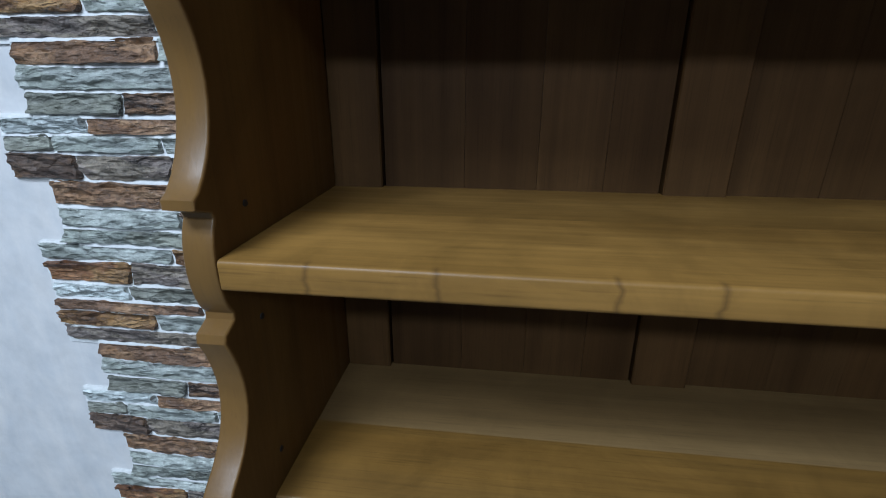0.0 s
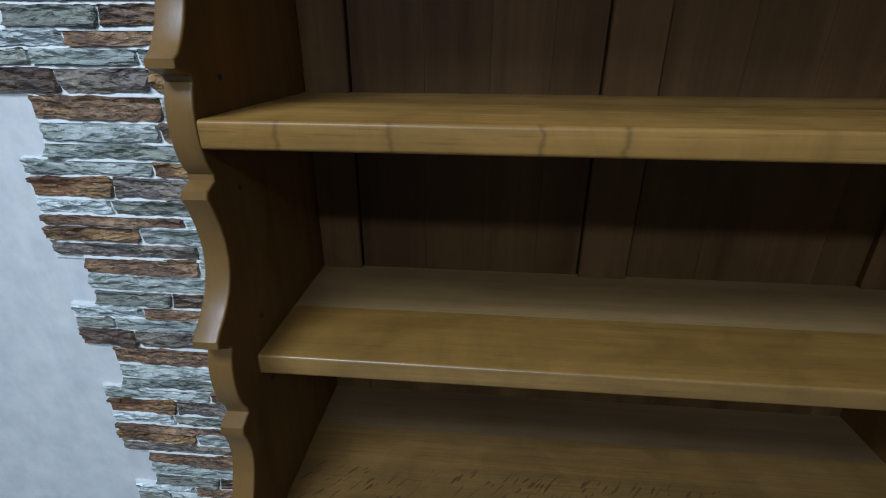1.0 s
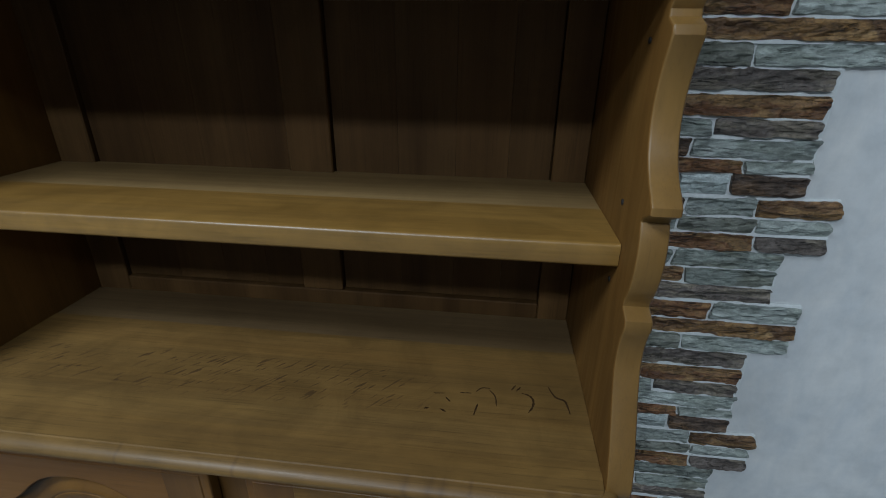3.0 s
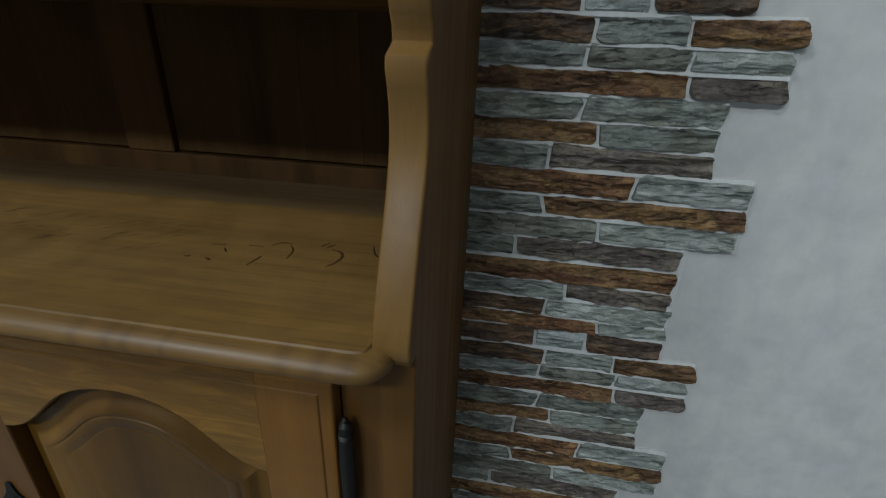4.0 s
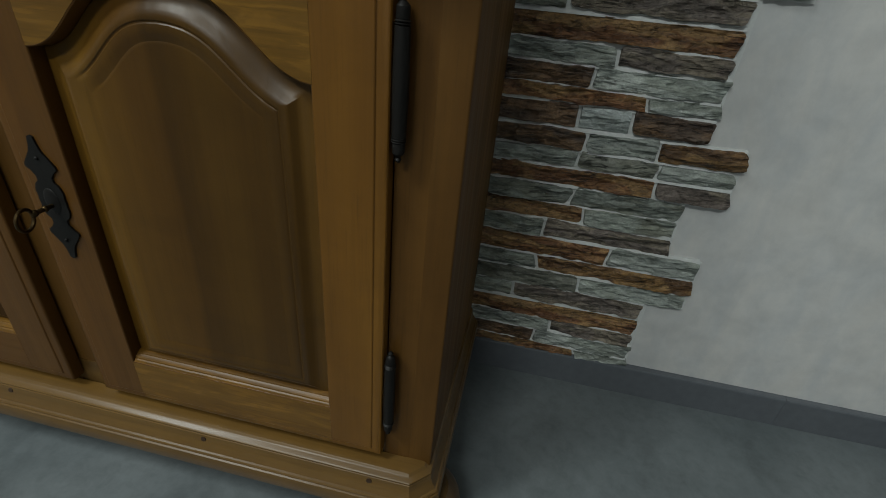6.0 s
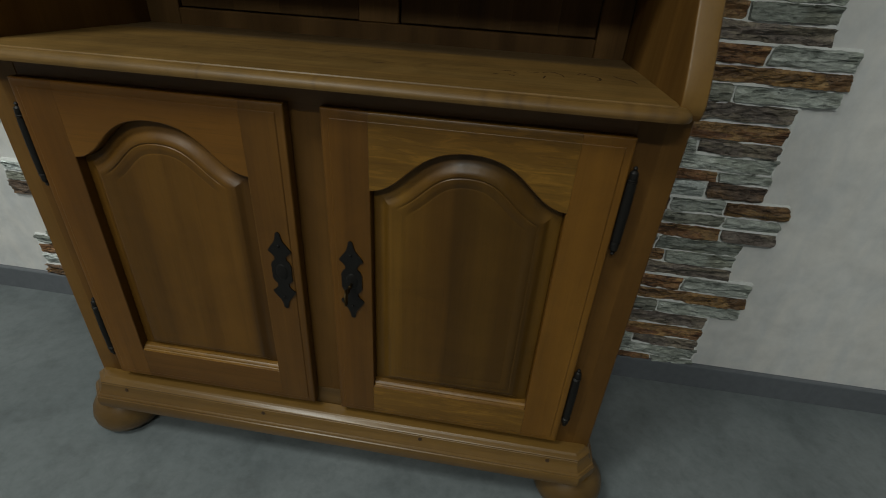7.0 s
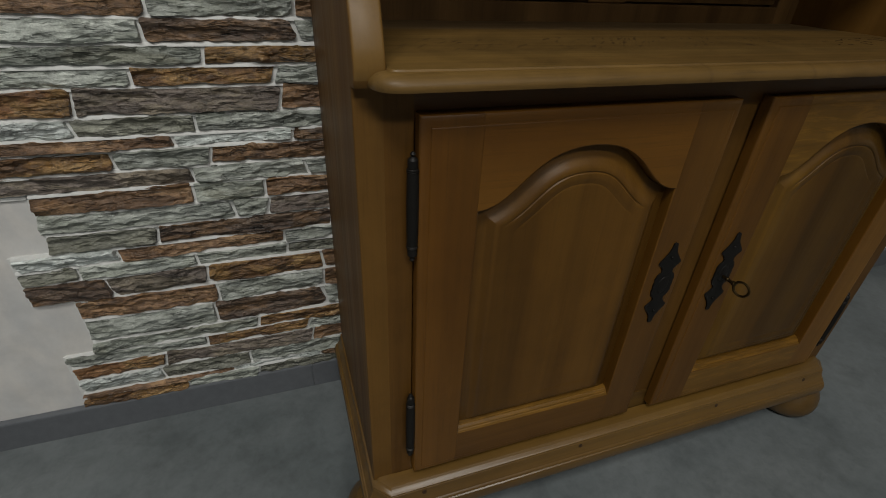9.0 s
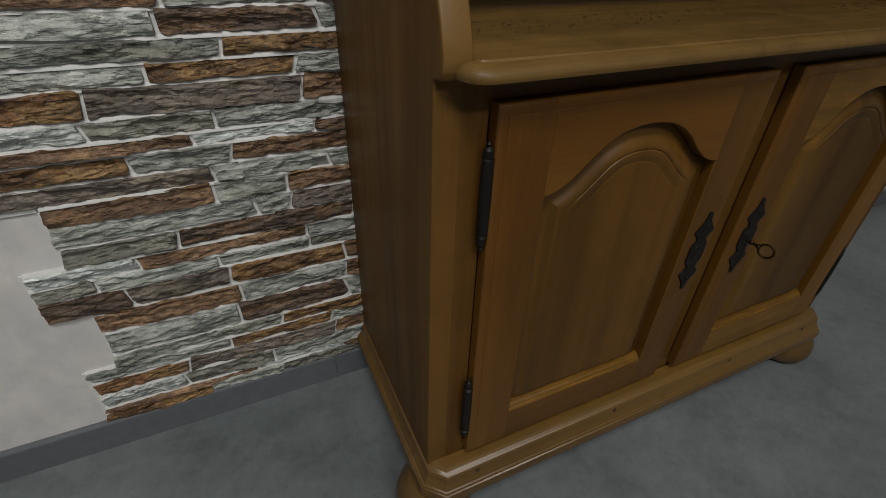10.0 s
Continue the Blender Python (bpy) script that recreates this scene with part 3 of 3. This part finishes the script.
BASE = [(0.0005, 0.1490), (0.0190, 0.1490), (0.0222, 0.1482), (0.0240, 0.1465), (0.0262, 0.1440), (0.0300, 0.1425), (0.0318, 0.1408), (0.0314, 0.1380), (0.0322, 0.1372), (0.0332, 0.1310), (0.0356, 0.1240), (0.0392, 0.1190),
        (0.0402, 0.1170), (0.0425, 0.1160), (0.0440, 0.1140), (0.0436, 0.1120), (0.0455, 0.1105), (0.0470, 0.1050), (0.0470, 0.0950), (0.0450, 0.0870), (0.0400, 0.0830), (0.0330, 0.0815), (0.0005, 0.0815)]
PLAN = [(-0.460, -0.014), (-0.460, FRONT + 0.004), (-0.456, FRONT), (0.456, FRONT), (0.460, FRONT + 0.004), (0.460, -0.014)]
part("base_moulding", swept(BASE, PLAN), OAK_BASE, dresser, "stepped oak plinth moulding with canted corners", 0.5)
for x in (-0.415, -0.128, 0.180, 0.416):
    bm = bmesh.new()
    bmesh.ops.create_cone(bm, cap_ends=True, segments=12, radius1=0.0042, radius2=0.0036, depth=0.0016, matrix=pose(x, FRONT - 0.0334, 0.1310, 78, 0, 0))
    part("wood_plug", bm, HOLE_WOOD, dresser, "small dark wooden plug in the plinth")
part("base_board", box(-OUTER + 0.001, OUTER - 0.001, -0.345, -0.02, 0.0795, 0.0995), OAK_X, dresser)
FOOT = [(0.030, 0.0), (0.048, 0.002), (0.059, 0.010), (0.065, 0.024), (0.0662, 0.038), (0.063, 0.054), (0.055, 0.068), (0.044, 0.079), (0.030, 0.0815)]
for x, y in ((-0.472, -0.358), (0.472, -0.358), (-0.428, -0.085), (0.428, -0.085)):
    part("bun_foot", lathe(FOOT, x, y, 28), OAK_BASE, dresser, "turned oak bun foot")


# ---- doors ----
def opening(x0, x1, z0, z1, rise):
    """The field of a door, anticlockwise seen from the front: square below, a swelling arch above."""
    w = (x1 - x0) / 2
    left = bezier((0, 0), (0.050, 0.002), (0.055, rise), (w, rise), 14)
    arch = [(x0 + a, z1 + b) for a, b in left]
    arch += [(x1 - a, z1 + b) for a, b in left[-2::-1]]
    return [(x0, z0), (x1, z0)] + arch[::-1]


PLATE = [(0.0, 0.0715), (0.0032, 0.0700), (0.0046, 0.0620), (0.0070, 0.0550), (0.0130, 0.0470), (0.0182, 0.0400), (0.0186, 0.0370), (0.0130, 0.0325), (0.0092, 0.0270),
         (0.0096, 0.0220), (0.0140, 0.0180), (0.0168, 0.0110), (0.0160, 0.0050), (0.0166, 0.0)]
HINGE_TOP = [(0.0066, 0.020), (0.0061, 0.0425), (0.0052, 0.0430), (0.0066, 0.0440), (0.0052, 0.0450), (0.0066, 0.0460), (0.0052, 0.0470), (0.0056, 0.0480), (0.0053, 0.0560), (0.0034, 0.0585),
             (0.0019, 0.0595), (0.0031, 0.0620), (0.0013, 0.0645)]
HINGE = [(r, -h) for r, h in HINGE_TOP[::-1]] + [(0.0068, 0.0)] + HINGE_TOP


EDGE = ((0.0, 0.0062), (0.0003, 0.0042), (0.0012, 0.0028), (0.0030, 0.0019), (0.0060, 0.0014), (0.0090, 0.0015), (0.0108, 0.0015), (0.0113, 0.0014), (0.0121, 0.0004), (0.0130, 0.0))


def board(outline, back_y, move):
    """A frame member whose outer edge is a thumbnail moulding: move gives a corner, pulled in by d."""
    bm = bmesh.new()
    rings = [[bm.verts.new((x, back_y, z)) for x, z in outline]]
    for d, deep in EDGE:
        rings.append([bm.verts.new((x, DOOR_Y + deep, z)) for x, z in (move(p, d) for p in outline)])
    n = len(outline)
    for lo, hi in zip(rings, rings[1:]):
        for k in range(n):
            bm.faces.new((lo[k], lo[(k + 1) % n], hi[(k + 1) % n], hi[k]))
    bm.faces.new(rings[-1])
    bm.faces.new(rings[0][::-1])
    return bm


def door(x0, x1, hinge_x, plate_x, keyed):
    z0, z1 = 0.164, 0.724
    a, b, low, spring, rise = x0 + 0.067, x1 - 0.0625, 0.2335, 0.616, 0.067
    if x0 > 0:
        a, b = x0 + 0.0655, x1 - 0.065
    hole = opening(a, b, low, spring, rise)
    back_y = FRONT - 0.0008
    panel = part("door", loops_mesh(hole, ((0.0012, 0.0165), (0.0030, 0.0150), (0.0100, 0.0142), (0.0160, 0.0122), (0.0210, 0.0092), (0.0250, 0.0062), (0.0285, 0.0042), (0.0315, 0.0034),
                 (0.0335, 0.0034, 0.0003), (0.0345, 0.0034, 0.0013), (0.0354, 0.0034, 0.0013), (0.0366, 0.0034, 0.0003), (0.0400, 0.0034), (0.0450, 0.0037, 0.0007), (0.0485, 0.0041, 0.0015), (0.0500, 0.0043, 0.0016), (0.0508, 0.0044, 0.0012), (0.0530, 0.0044, 0.0012)), DOOR_Y, True, 0.7 if keyed else 0.0), OAK_DOOR_DARK if keyed else OAK_DOOR, dresser, "oak door with a raised arched field", 0.5)

    def pulled(p, d):
        x, z = p
        x += d if x < x0 + 1e-5 else -d if x > x1 - 1e-5 else 0.0
        return x, z + (d if z < z0 + 1e-5 else -d if z > z1 - 1e-5 else 0.0)

    tones = (OAK_FRAME_Z, OAK_STILE_LIGHT) if keyed else (OAK_FRAME_Z, OAK_STILE_DARK)
    for xa, xb, tone in ((x0, a, tones[0]), (b, x1, tones[1])):
        part("stile", board([(xa, z0), (xb, z0), (xb, z1), (xa, z1)], back_y, pulled), tone, panel, "", 0.4)
    ra, rb = a + 0.0002, b - 0.0002
    cross = OAK_FRAME_X if keyed else OAK_CROSS_PLAIN
    part("bottom_rail", board([(ra, z0), (rb, z0), (rb, low), (ra, low)], back_y, pulled), cross, panel, "", 0.4)
    top = [(min(max(x, ra), rb), z) for x, z in hole[2:][::-1]] + [(rb, z1), (ra, z1)]
    part("top_rail", board(top, back_y, pulled), cross, panel, "oak rail cut to an arch", 0.4)
    part("moulding", loops_mesh(hole, ((0.0, 0.0), (0.0008, 0.0003), (0.0014, 0.0014), (0.0015, 0.0170)), DOOR_Y, False), OAK_FRAME_Z, panel, "", 0.4)
    bead = [(DOOR_Y + 0.017, low), (DOOR_Y + 0.0003, low), (DOOR_Y + 0.0003, low + 0.0006), (DOOR_Y + 0.0022, low + 0.0032), (DOOR_Y + 0.0040, low + 0.0042), (DOOR_Y + 0.0042, low + 0.0056),
            (DOOR_Y + 0.0062, low + 0.0080), (DOOR_Y + 0.0085, low + 0.0092), (DOOR_Y + 0.0088, low + 0.0104), (DOOR_Y + 0.0125, low + 0.0118), (DOOR_Y + 0.017, low + 0.0122)]
    part("bead", prism(bead, "x", a + 0.0016, b - 0.0016), OAK_FRAME_X, panel, "stepped bead along the lower rail", 0.4)
    for z, tall in ((0.6235, 1.0), (0.2725, 1.06)):
        part("hinge", lathe([(r * 1.02, z + h * tall) for r, h in HINGE], hinge_x, DOOR_Y + 0.006, 14), IRON, panel, "dark iron barrel hinge with pointed ends")
    ring = [(w, h) for w, h in PLATE] + [(w, -h) for w, h in PLATE[-2::-1]]
    shape = [(plate_x + w, 0.4595 + h) for w, h in ring] + [(plate_x - w, 0.4595 + h) for w, h in ring[-2:0:-1]]
    plate = part("escutcheon", prism(shape, "y", DOOR_Y - 0.0022, DOOR_Y + 0.0005), IRON, panel, "black iron keyhole plate with barbed outline")
    bm = bmesh.new()
    bmesh.ops.create_uvsphere(bm, u_segments=16, v_segments=8, radius=1.0, matrix=Matrix.Translation((plate_x, DOOR_Y - 0.0022, 0.4595)) @ Matrix.Diagonal((0.0095, 0.0020, 0.0150, 1)))
    for z in (0.507, 0.412):
        pin = bmesh.new()
        bmesh.ops.create_uvsphere(pin, u_segments=10, v_segments=6, radius=0.0022, matrix=Matrix.Translation((plate_x, DOOR_Y - 0.0024, z)))
        part("rivet", pin, IRON, panel)
    return panel, plate, bm


for spec in ((-0.4285, -0.0265, -0.4335, -0.0565, False), (0.0230, 0.4255, 0.4330, 0.0580, True)):
    panel, plate, bosses = door(*spec)
    part("escutcheon_boss", bosses, IRON, panel)
    if spec[4]:
        x, z = spec[3], 0.455
        bm = bmesh.new()
        bmesh.ops.create_cone(bm, cap_ends=True, segments=10, radius1=0.0024, radius2=0.0024, depth=0.026, matrix=pose(x, DOOR_Y - 0.014, z, 90, 0, 0))
        for dy, r in ((-0.012, 0.0036), (-0.024, 0.0040)):
            bmesh.ops.create_uvsphere(bm, u_segments=10, v_segments=6, radius=r, matrix=Matrix.Translation((x, DOOR_Y + dy, z)))
        turn = Matrix.Translation((x + 0.002, DOOR_Y - 0.0365, z - 0.002)) @ pose(0, 0, 0, 0, 90, 14)
        n, k = 22, 8
        rings = []
        for i in range(n):
            u = 2 * math.pi * i / n
            rings.append([bm.verts.new(turn @ Vector(((0.0112 + 0.0019 * math.cos(2 * math.pi * j / k)) * math.cos(u), (0.0112 + 0.0019 * math.cos(2 * math.pi * j / k)) * math.sin(u), 0.0019 * math.sin(2 * math.pi * j / k)))) for j in range(k)])
        for i in range(n):
            for j in range(k):
                a, b = rings[i], rings[(i + 1) % n]
                bm.faces.new((a[j], b[j], b[(j + 1) % k], a[(j + 1) % k]))
        part("key", bm, BRASS, panel, "dull brass key with a ring bow")


# ---- stone cladding ----
PERIOD = 0.49


def slab(x0, x1, z, h, seed):
    """One embossed stone: rounded and uneven outline, a face split in ledges, low edges."""
    rnd = random.Random(seed)
    rows, wide = 15, x1 - x0
    z0, z1 = z - h / 2, z + h / 2
    lean0, lean1 = (random.Random(int(1000 * at)).uniform(-0.007, 0.007) for at in (x0, x1 + 0.0048))
    tilt, taper, shear = rnd.uniform(-0.0014, 0.0014), rnd.uniform(-0.0016, 0.0016), rnd.uniform(-0.10, 0.10)
    round_ = [h * rnd.choice((0.05, 0.08, 0.13, 0.28)) for k in range(4)]
    ends = (0.0, 0.0008, 0.003, 0.0065)
    n = max(4, int((wide - 0.013) / 0.0036))
    xs = list(ends) + [0.0065 + (wide - 0.013) * (k + 1) / (n + 1) for k in range(n)] + [wide - e for e in ends[::-1]]
    cols = len(xs) - 1

    def cut(d, r):
        return 0.0 if d >= r else r - math.sqrt(max(0.0, r * r - (r - d) ** 2))

    bm = bmesh.new()
    grid = []
    for j in range(rows + 1):
        v = 0.0 if j == 0 else 1.0 if j == rows else 0.03 + 0.94 * (j - 1) / (rows - 2)
        line = []
        for i, d in enumerate(xs):
            lo = z0 + max(cut(d, round_[0]), cut(wide - d, round_[1]))
            hi = z1 - max(cut(d, round_[2]), cut(wide - d, round_[3])) + taper * (2 * d / wide - 1)
            u = d / wide
            x = x0 + d + (1 - v) * (lean0 * (1 - u) + lean1 * u)
            side = 1 if v > 0.5 else 0
            wave = noise.noise(Vector((x * 22, side * 5 + seed, 1.7))) + 0.6 * noise.noise(Vector((x * 75, side * 5 + seed, 4.1)))
            zz = lo + (hi - lo) * v + 0.0026 * wave * abs(2 * v - 1) + tilt * (2 * u - 1)
            rim = i in (0, cols) or j in (0, rows)
            s = zz + shear * x
            ledge = noise.noise(Vector((x * 7, s * 58, seed * 0.37))) + 0.35 * noise.noise(Vector((x * 30, s * 120, seed * 0.37)))
            ledge = 0.3 * ledge + 0.7 * math.floor(ledge * 3.5) / 3.5
            deep = 0.0052 if rim else 0.0108 + 0.0095 * ledge + 0.0026 * noise.noise(Vector((x * 70, zz * 150, seed))) - 0.0030 * abs(noise.noise(Vector((x * 34, s * 80, seed + 9.0))))
            line.append(bm.verts.new((x, -max(deep, 0.0050), zz)))
        grid.append(line)
    for j in range(rows):
        for i in range(cols):
            bm.faces.new((grid[j][i], grid[j][i + 1], grid[j + 1][i + 1], grid[j + 1][i]))
    rim = grid[0] + [r[-1] for r in grid[1:-1]] + grid[-1][::-1] + [r[0] for r in grid[-2:0:-1]]
    base = [bm.verts.new((v.co.x, -0.0006, v.co.z)) for v in rim]
    for i in range(len(rim)):
        j = (i + 1) % len(rim)
        bm.faces.new((rim[j], rim[i], base[i], base[j]))
    return bm


COUNT, SKIRTING = [0], 0.0685


def course(panel, z, h, start, *stones):
    """A row of stones from start on, each a tone and where it ends, and the sloped joint over them."""
    top, last = z + h / 2, stones[-1][1] - 0.006
    COUNT[0] += 1
    if panel["cut"] and top - 0.009 < SKIRTING:
        return
    if panel["cut"] and z - h / 2 < SKIRTING + 0.012:
        z, h = (top + SKIRTING) / 2, top - SKIRTING
        stones = [({"brown": "green", "pale": "grey"}.get(tone, tone), end) for tone, end in stones]
    part("mortar_joint", prism([(0.0, top - 0.002), (-0.0070, top - 0.0014), (-0.0070, top + 0.0004), (-0.0042, top + 0.0048), (0.0, top + 0.0046)], "x", start + 0.001, last), GROUT, panel)
    x = start
    for tone, end in stones:
        part("stone", slab(x, end - 0.0048, z, h + 0.0010, COUNT[0] * 7 + int(x * 50)), STONES[tone], panel, "", 0.4)
        x = end


def stepped(panel, steps, other):
    """The white joint sheet behind the stones, cut in steps along its outer edge."""
    outer = [(x, z) for x, za, zb in steps for z in (za, zb)]
    part("joint_sheet", prism(outer + [(other, steps[-1][2]), (other, steps[0][1])], "y", -0.0036, 0.0), GROUT, panel, "whitish joint sheet")


group = "stone cladding panels on the wall"


def left_panel(level):
    """The left panel of a level; the lowest one ends on the skirting."""
    left = thing("stone_panel", "embossed panel of grey and brown ledge stones, ragged outer edge", "wall panel", (0.005, 0, level * PERIOD), group)
    left["cut"] = level == 0
    COUNT[0] = 100
    low = (0.224, 0.197, 0.171, 0.1375, 0.103) if level == 0 else (0.241, 0.212, 0.183, 0.1425, 0.112)
    joints = (0.518, 0.4835, 0.449, 0.414, 0.387, 0.3595, 0.318, 0.2755) + low + (0.091, 0.0585, 0.028)
    stepped(left, ((-0.9955, 0.022, low[1] - 0.0002), (-0.9405, low[1], 0.3178), (-1.0005, 0.318, 0.4138), (-0.9395, 0.414, 0.519)), -0.0605)
    rows = (
        (-0.937, ("brown", -0.709), ("moss", -0.596), ("brown", -0.44)),
        (-0.936, ("grey", -0.655), ("grey", -0.592), ("taupe", -0.44)),
        (-0.936, ("green", -0.777), ("umber", -0.486), ("grey", -0.44)),
        (-0.996, ("pale", -0.848), ("brown", -0.577), ("grey", -0.44)),
        (-0.999, ("green", -0.912), ("grey", -0.732), ("grey", -0.574), ("green", -0.44)),
        (-0.997, ("umber", -0.880), ("taupe", -0.718), ("ochre", -0.516), ("brown", -0.44)),
        (-0.938, ("brown", -0.711), ("grey", -0.514), ("brown", -0.44)),
        (-0.937, ("grey", -0.723), ("umber", -0.520), ("grey", -0.44)),
        (-0.940, ("moss", -0.650), ("ochre", -0.44)),
        (-0.992, ("grey", -0.752), ("ochre", -0.552), ("grey", -0.44)),
        (-0.990, ("rust", -0.830), ("taupe", -0.547), ("brown", -0.44)),
        (-0.990, ("pale", -0.848), ("green", -0.682), ("grey", -0.44)),
        (-0.992, ("brown", -0.720), ("pale", -0.538), ("umber", -0.44)),
        (-0.995, ("ochre", -0.810), ("grey", -0.667), ("brown", -0.44)),
        (-0.992, ("taupe", -0.705), ("grey", -0.527), ("grey", -0.44)),
    )
    for (start, *stones), over, under in zip(rows, joints, joints[1:]):
        course(left, (over + under) / 2, over - under - 0.005, start, *stones)
    del left["cut"]
    return left


def right_panel(level):
    """The right panel of a level; the lowest one ends on the skirting."""
    right = thing("stone_panel", "embossed panel of grey and brown ledge stones, ragged outer edge", "wall panel", (0, 0, level * PERIOD), group)
    right["cut"] = level == 0
    COUNT[0] = 200
    stepped(right, ((0.8035, 0.022, 0.2175), (0.8635, 0.218, 0.3185), (0.8045, 0.319, 0.4185), (0.8635, 0.419, 0.5115)), -0.06)
    course(right, 0.4955, 0.029, 0.44, ("umber", 0.632), ("grey", 0.740), ("ochre", 0.866))
    course(right, 0.465, 0.025, 0.44, ("grey", 0.626), ("green", 0.750), ("grey", 0.861))
    course(right, 0.4345, 0.027, 0.44, ("rust", 0.752), ("taupe", 0.866))
    course(right, 0.402, 0.030, 0.44, ("moss", 0.633), ("moss", 0.808))
    course(right, 0.3705, 0.028, 0.44, ("rust", 0.653), ("moss", 0.805))
    course(right, 0.337, 0.030, 0.44, ("moss", 0.596), ("taupe", 0.806))
    course(right, 0.3015, 0.033, 0.44, ("rust", 0.716), ("grey", 0.865))
    course(right, 0.2675, 0.028, 0.44, ("moss", 0.593), ("ochre", 0.866))
    course(right, 0.2345, 0.030, 0.44, ("green", 0.677), ("grey", 0.864))
    course(right, 0.2005, 0.030, 0.44, ("moss", 0.563), ("taupe", 0.803))
    course(right, 0.1635, 0.033, 0.44, ("rust", 0.803))
    course(right, 0.131, 0.026, 0.44, ("grey", 0.646), ("taupe", 0.803))
    course(right, 0.0995, 0.028, 0.44, ("umber", 0.621), ("grey", 0.809))
    course(right, 0.0725, 0.020, 0.44, ("rust", 0.702), ("grey", 0.806))
    course(right, 0.042, 0.033, 0.44, ("umber", 0.611), ("pale", 0.689), ("umber", 0.808))
    del right["cut"]
    return right


for panel_of in (left_panel, right_panel):
    panel_of(0)
    whole = panel_of(1)
    for k in (1, 2):
        copy_thing(whole, Matrix.Translation((whole.location.x, 0, (k + 1) * PERIOD)))
